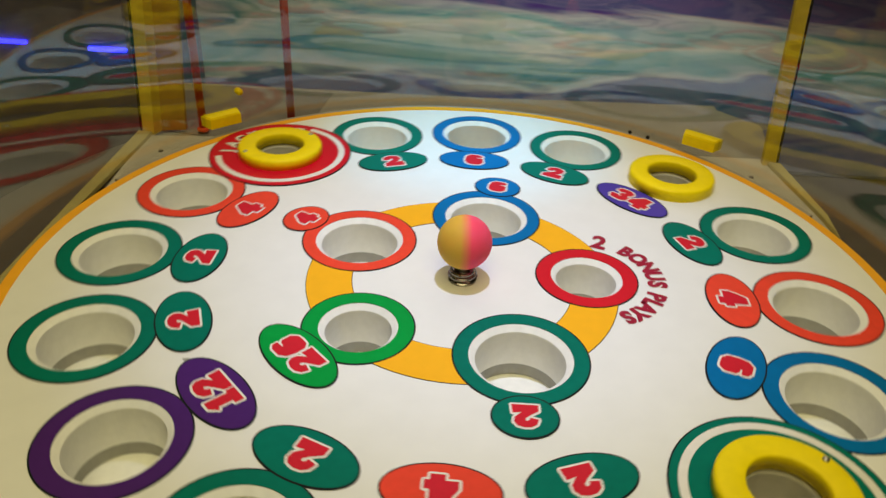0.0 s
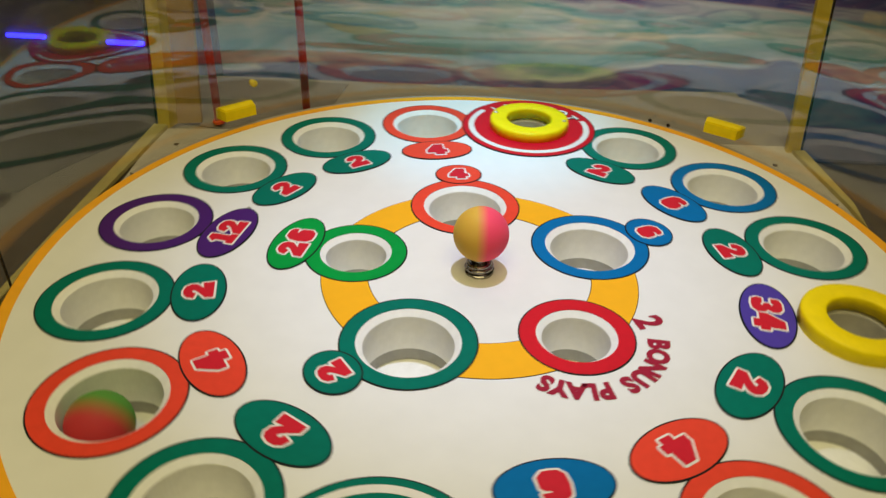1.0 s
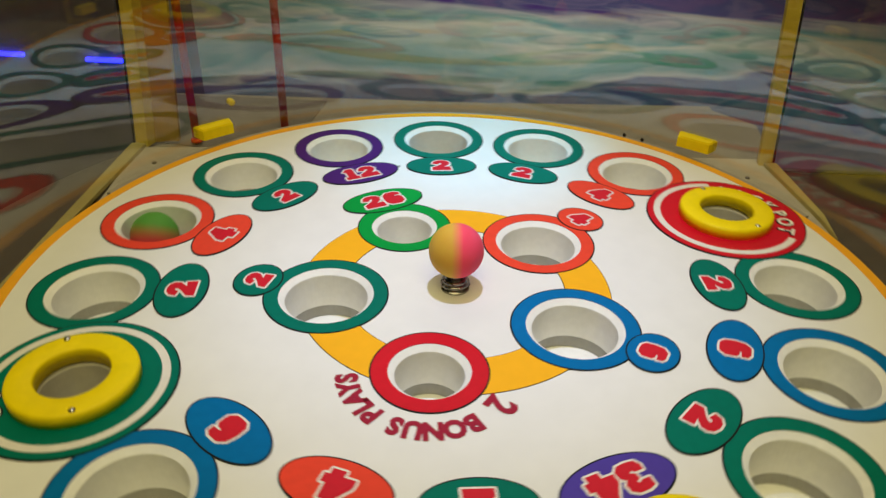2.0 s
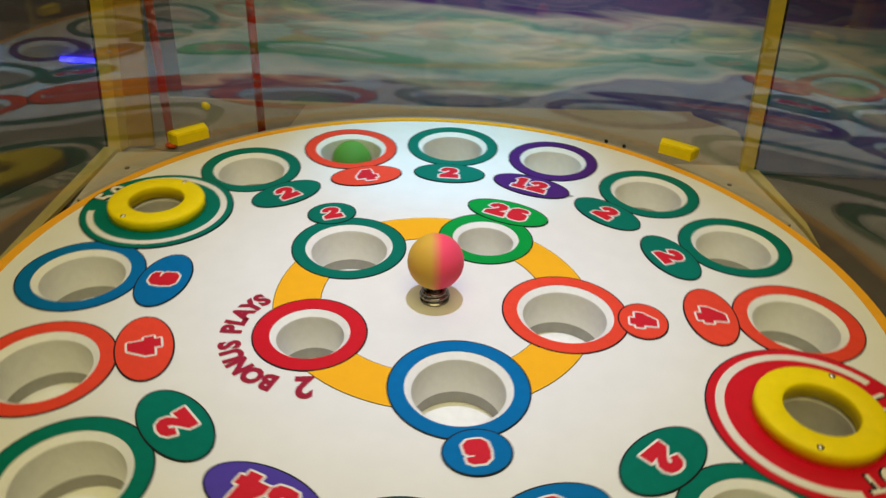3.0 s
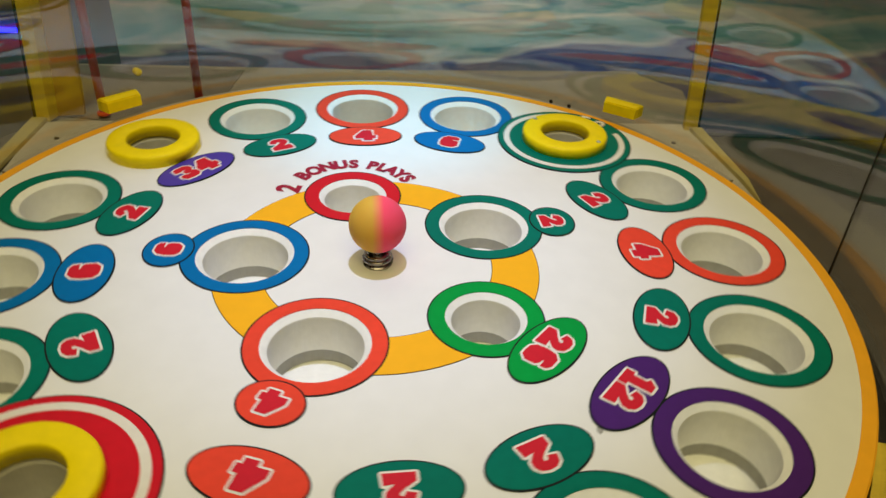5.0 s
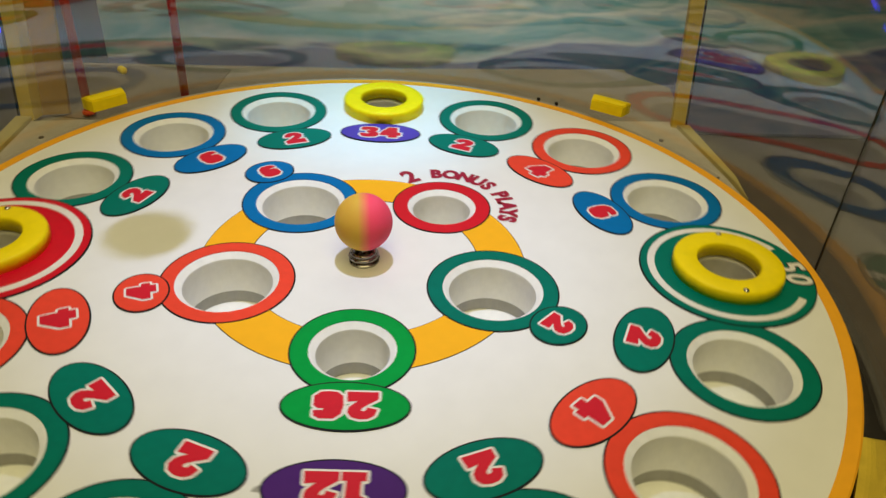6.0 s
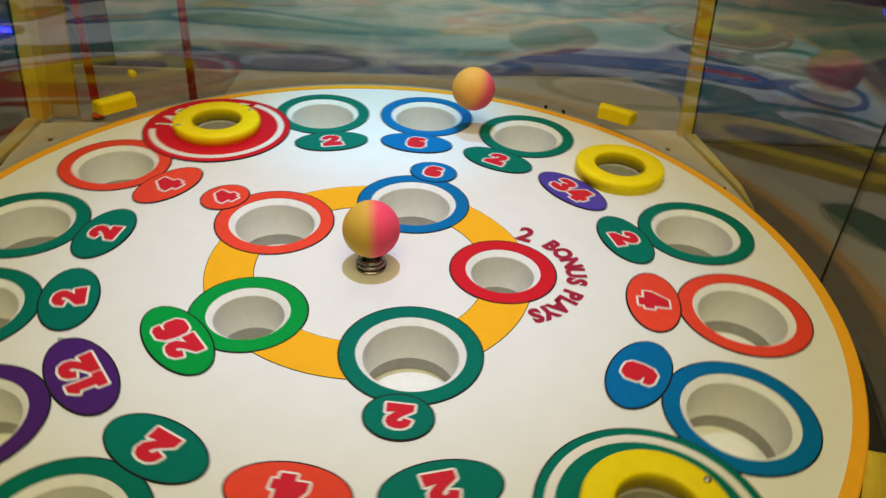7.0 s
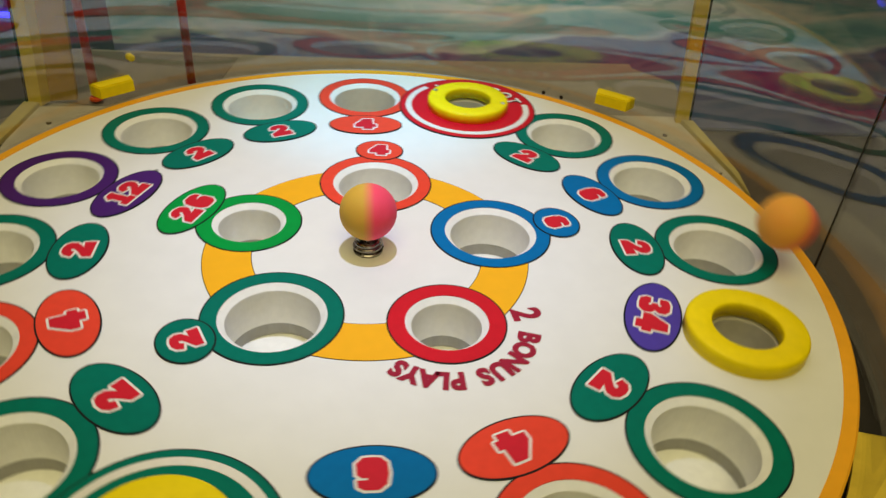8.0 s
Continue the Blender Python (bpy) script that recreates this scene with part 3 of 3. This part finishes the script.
def raised(cup, num, mat, deg):
    """A prize pocket: printed disc where there is one, and a thick yellow ring screwed on it."""
    if num != "34":
        R = 0.0901 if num == "JACKPOT" else 0.0840
        part("disc_outline", lathe([(0.034, 0.0), (R + 0.0008, 0.0), (R + 0.0008, 0.0012), (0.034, 0.0012)], 64), INK, cup, "thin black outline")
        part("prize_disc", lathe([(0.0345, 0.0), (R - 0.0006, 0.0), (R - 0.0006, 0.0016), (0.0345, 0.0016)], 64), mat, cup, "printed round field")
        gap = 62 if num == "JACKPOT" else 34
        part("arc", arc_strip(R * 0.83, R * 0.915, deg + gap, deg + 360 - gap, 0.0010, 0.0020, 60), DIGIT_EDGE, cup, "white printed arc")
        if num == "JACKPOT":
            for k, ch in enumerate("JACKPOT"):
                a = deg + 51 - 17 * k
                lx, ly = polar(R * 0.755, a)
                m = pose(lx, ly, 0.0021, 0, 0, a - 90)
                text_part("letter_edge", ch, 0.024, 0.0015, INK, cup, m @ pose(0.0010, -0.0010, -0.0003), 0.92)
                text_part("letter", ch, 0.024, 0.0008, DIGIT_EDGE, cup, m, 0.92)
        else:
            for k, ch in enumerate("50"):
                a = deg + 8.5 - 17 * k
                lx, ly = polar(R * 0.815, a)
                m = pose(lx, ly, 0.0019, 0, 0, a - 90)
                text_part("letter_edge", ch, 0.034, 0.0024, INK, cup, m, 1.0)
                text_part("letter", ch, 0.034, 0.0010, DIGIT_EDGE, cup, m @ pose(0, 0, 0.0004), 1.0)
    z0 = 0.0
    ro, ri, h = 0.0533, 0.0302, 0.0146
    ring = part("raised_ring", lathe([(ri, z0), (ri, h - 0.002), (ri + 0.0007, h - 0.0006), (ri + 0.002, h), (ro - 0.003, h), (ro - 0.001, h - 0.0008), (ro, h - 0.003), (ro, z0)], 64), YELLOW, cup,
                "thick yellow plastic ring", smooth=True)
    for s in {"JACKPOT": (84, 272), "50": (86, 271), "34": ()}[num]:
        sx, sy = polar(0.0475, deg + s)
        sc = part("screw", lathe([(0.0001, h + 0.0016), (0.0016, h + 0.0014), (0.003, h + 0.0004), (0.0032, h - 0.001)], 12, False), STEEL, ring, "domed steel screw", smooth=True)
        sc.location = (sx, sy, 0)


build_wheel()


# ---- balls ----
def ball_mesh(name, mat, parent, r=0.0273):
    bm = bmesh.new()
    bmesh.ops.create_uvsphere(bm, u_segments=40, v_segments=24, radius=r)
    return part(name, bm, mat, parent, smooth=True)


def knob():
    k = empty("ball_knob", "yellow and pink rubber ball on a steel spring at the hub", "ball knob", pose(0, 0, 0.0))
    b = ball_mesh("ball", KNOB_SKIN, k)
    b.matrix_local = pose(0, 0, 0.0440, 0, 0, 4)
    part("stem", lathe([(0.0001, 0.0), (0.0055, 0.0), (0.0055, 0.022), (0.0001, 0.022)], 16, False), STEEL, k, "steel stem", smooth=True)
    part("base_washer", lathe([(0.0001, 0.0), (0.0145, 0.0), (0.0145, 0.0018), (0.0135, 0.0026), (0.0001, 0.0026)], 32, False), CHROME, k, "dark washer")
    cu = bpy.data.curves.new("coil", "CURVE")
    cu.dimensions, cu.bevel_depth, cu.bevel_resolution = "3D", 0.0021, 2
    sp = cu.splines.new("POLY")
    n = 90
    sp.points.add(n)
    for i in range(n + 1):
        a = 2 * math.pi * 2.6 * i / n
        r = 0.0132 - 0.005 * (i / n) ** 2
        sp.points[i].co = (r * math.cos(a), r * math.sin(a), 0.0040 + 0.0095 * i / n, 1)
    me = from_curve(cu, "coil")
    me.materials.append(CHROME)
    for f in me.polygons:
        f.use_smooth = True
    c = new("coil_spring", me)
    c.parent = k
    tagged(c, "coiled steel spring")


knob()
flying = ball_mesh("bouncing_ball", BALL_SKIN, None)
tagged(flying, "orange and pink rubber ball bouncing across the wheel", "ball", "rubber balls")
rolling = ball_mesh("rolling_ball", BALL2_SKIN, None)
tagged(rolling, "green and red rubber ball rolling in a pocket", "ball", "rubber balls")


# ---- what moves ----
TURN = [(0.0, 0.0), (0.5, -26.40), (1.0, -52.75), (1.5, -79.05), (3.0, -157.96), (3.5, -184.35), (4.0, -210.69), (5.5, -289.55), (6.0, -315.65),
        (6.5, -341.98), (7.0, -368.26), (7.5, -396.40), (8.0, -422.83)]


def turn_at(t):
    return float(np.interp(t, [a for a, _ in TURN], [b for _, b in TURN]))


def motions():
    walk(wheel, [(t / 10, pose(0, 0, 0, 0, 0, turn_at(t / 10))) for t in range(81)])
    # the ball that circles in the pocket, then drops through it
    rows = []
    for k in range(81):
        t = k / 10
        a = radians(-91.25 + turn_at(t))
        swing = a + 0.35 * math.sin(6.0 * t)
        rho = 0.0115
        x, y = OUT_R * math.cos(a) + rho * math.cos(swing), OUT_R * math.sin(a) + rho * math.sin(swing)
        z = -0.0235
        if t > 3.25:
            a = radians(93)
            x, y = OUT_R * math.cos(a), OUT_R * math.sin(a)
            z = -0.10 if t < 3.35 else -0.2725
        rows.append((t, pose(x, y, z, 0, -(72 + 680 * (t - 1.12)), -90)))
    walk(rolling, rows)
    path = [(0.0, -0.36, -0.52, DZ + 0.0273, 60), (5.0, -0.36, -0.52, DZ + 0.0273, 60), (5.15, -0.20, -0.42, 0.30, 60), (5.3, 0.06, -0.25, 0.44, 60), (5.5, -0.25, -0.30, 0.42, 60),
            (5.65, -0.33, -0.38, 0.27, 60), (5.8, -0.166, -0.330, 0.148, 60), (5.9, -0.205, -0.080, 0.256, 20), (6.0, -0.140, 0.032, 0.44, 0), (6.1, -0.10, 0.15, 0.45, 20), (6.2, -0.065, 0.26, 0.33, 40),
            (6.3, -0.027, 0.350, 0.075, 35), (6.4, 0.01, 0.34, 0.19, 50), (6.5, 0.05, 0.33, 0.26, 60), (6.6, 0.10, 0.32, 0.21, 70), (6.7, 0.132, 0.313, 0.050, 70), (6.8, 0.125, 0.32, 0.155, 50),
            (6.9, 0.115, 0.326, 0.165, 60), (7.0, 0.116, 0.316, 0.056, 15), (7.1, 0.137, 0.321, 0.155, -50), (7.2, 0.16, 0.317, 0.152, -30), (7.3, 0.188, 0.303, 0.058, 40), (7.4, 0.192, 0.326, 0.122, -30),
            (7.5, 0.190, 0.301, 0.055, 0), (7.6, 0.215, 0.287, 0.105, -30), (7.7, 0.243, 0.249, 0.095, -60), (7.8, 0.279, 0.16, 0.042, 20), (7.9, 0.341, 0.056, 0.074, -40), (8.0, 0.401, -0.010, 0.054, 15)]
    walk(flying, [(t, pose(x, y, z, 0, 25, r)) for t, x, y, z, r in path])


motions()
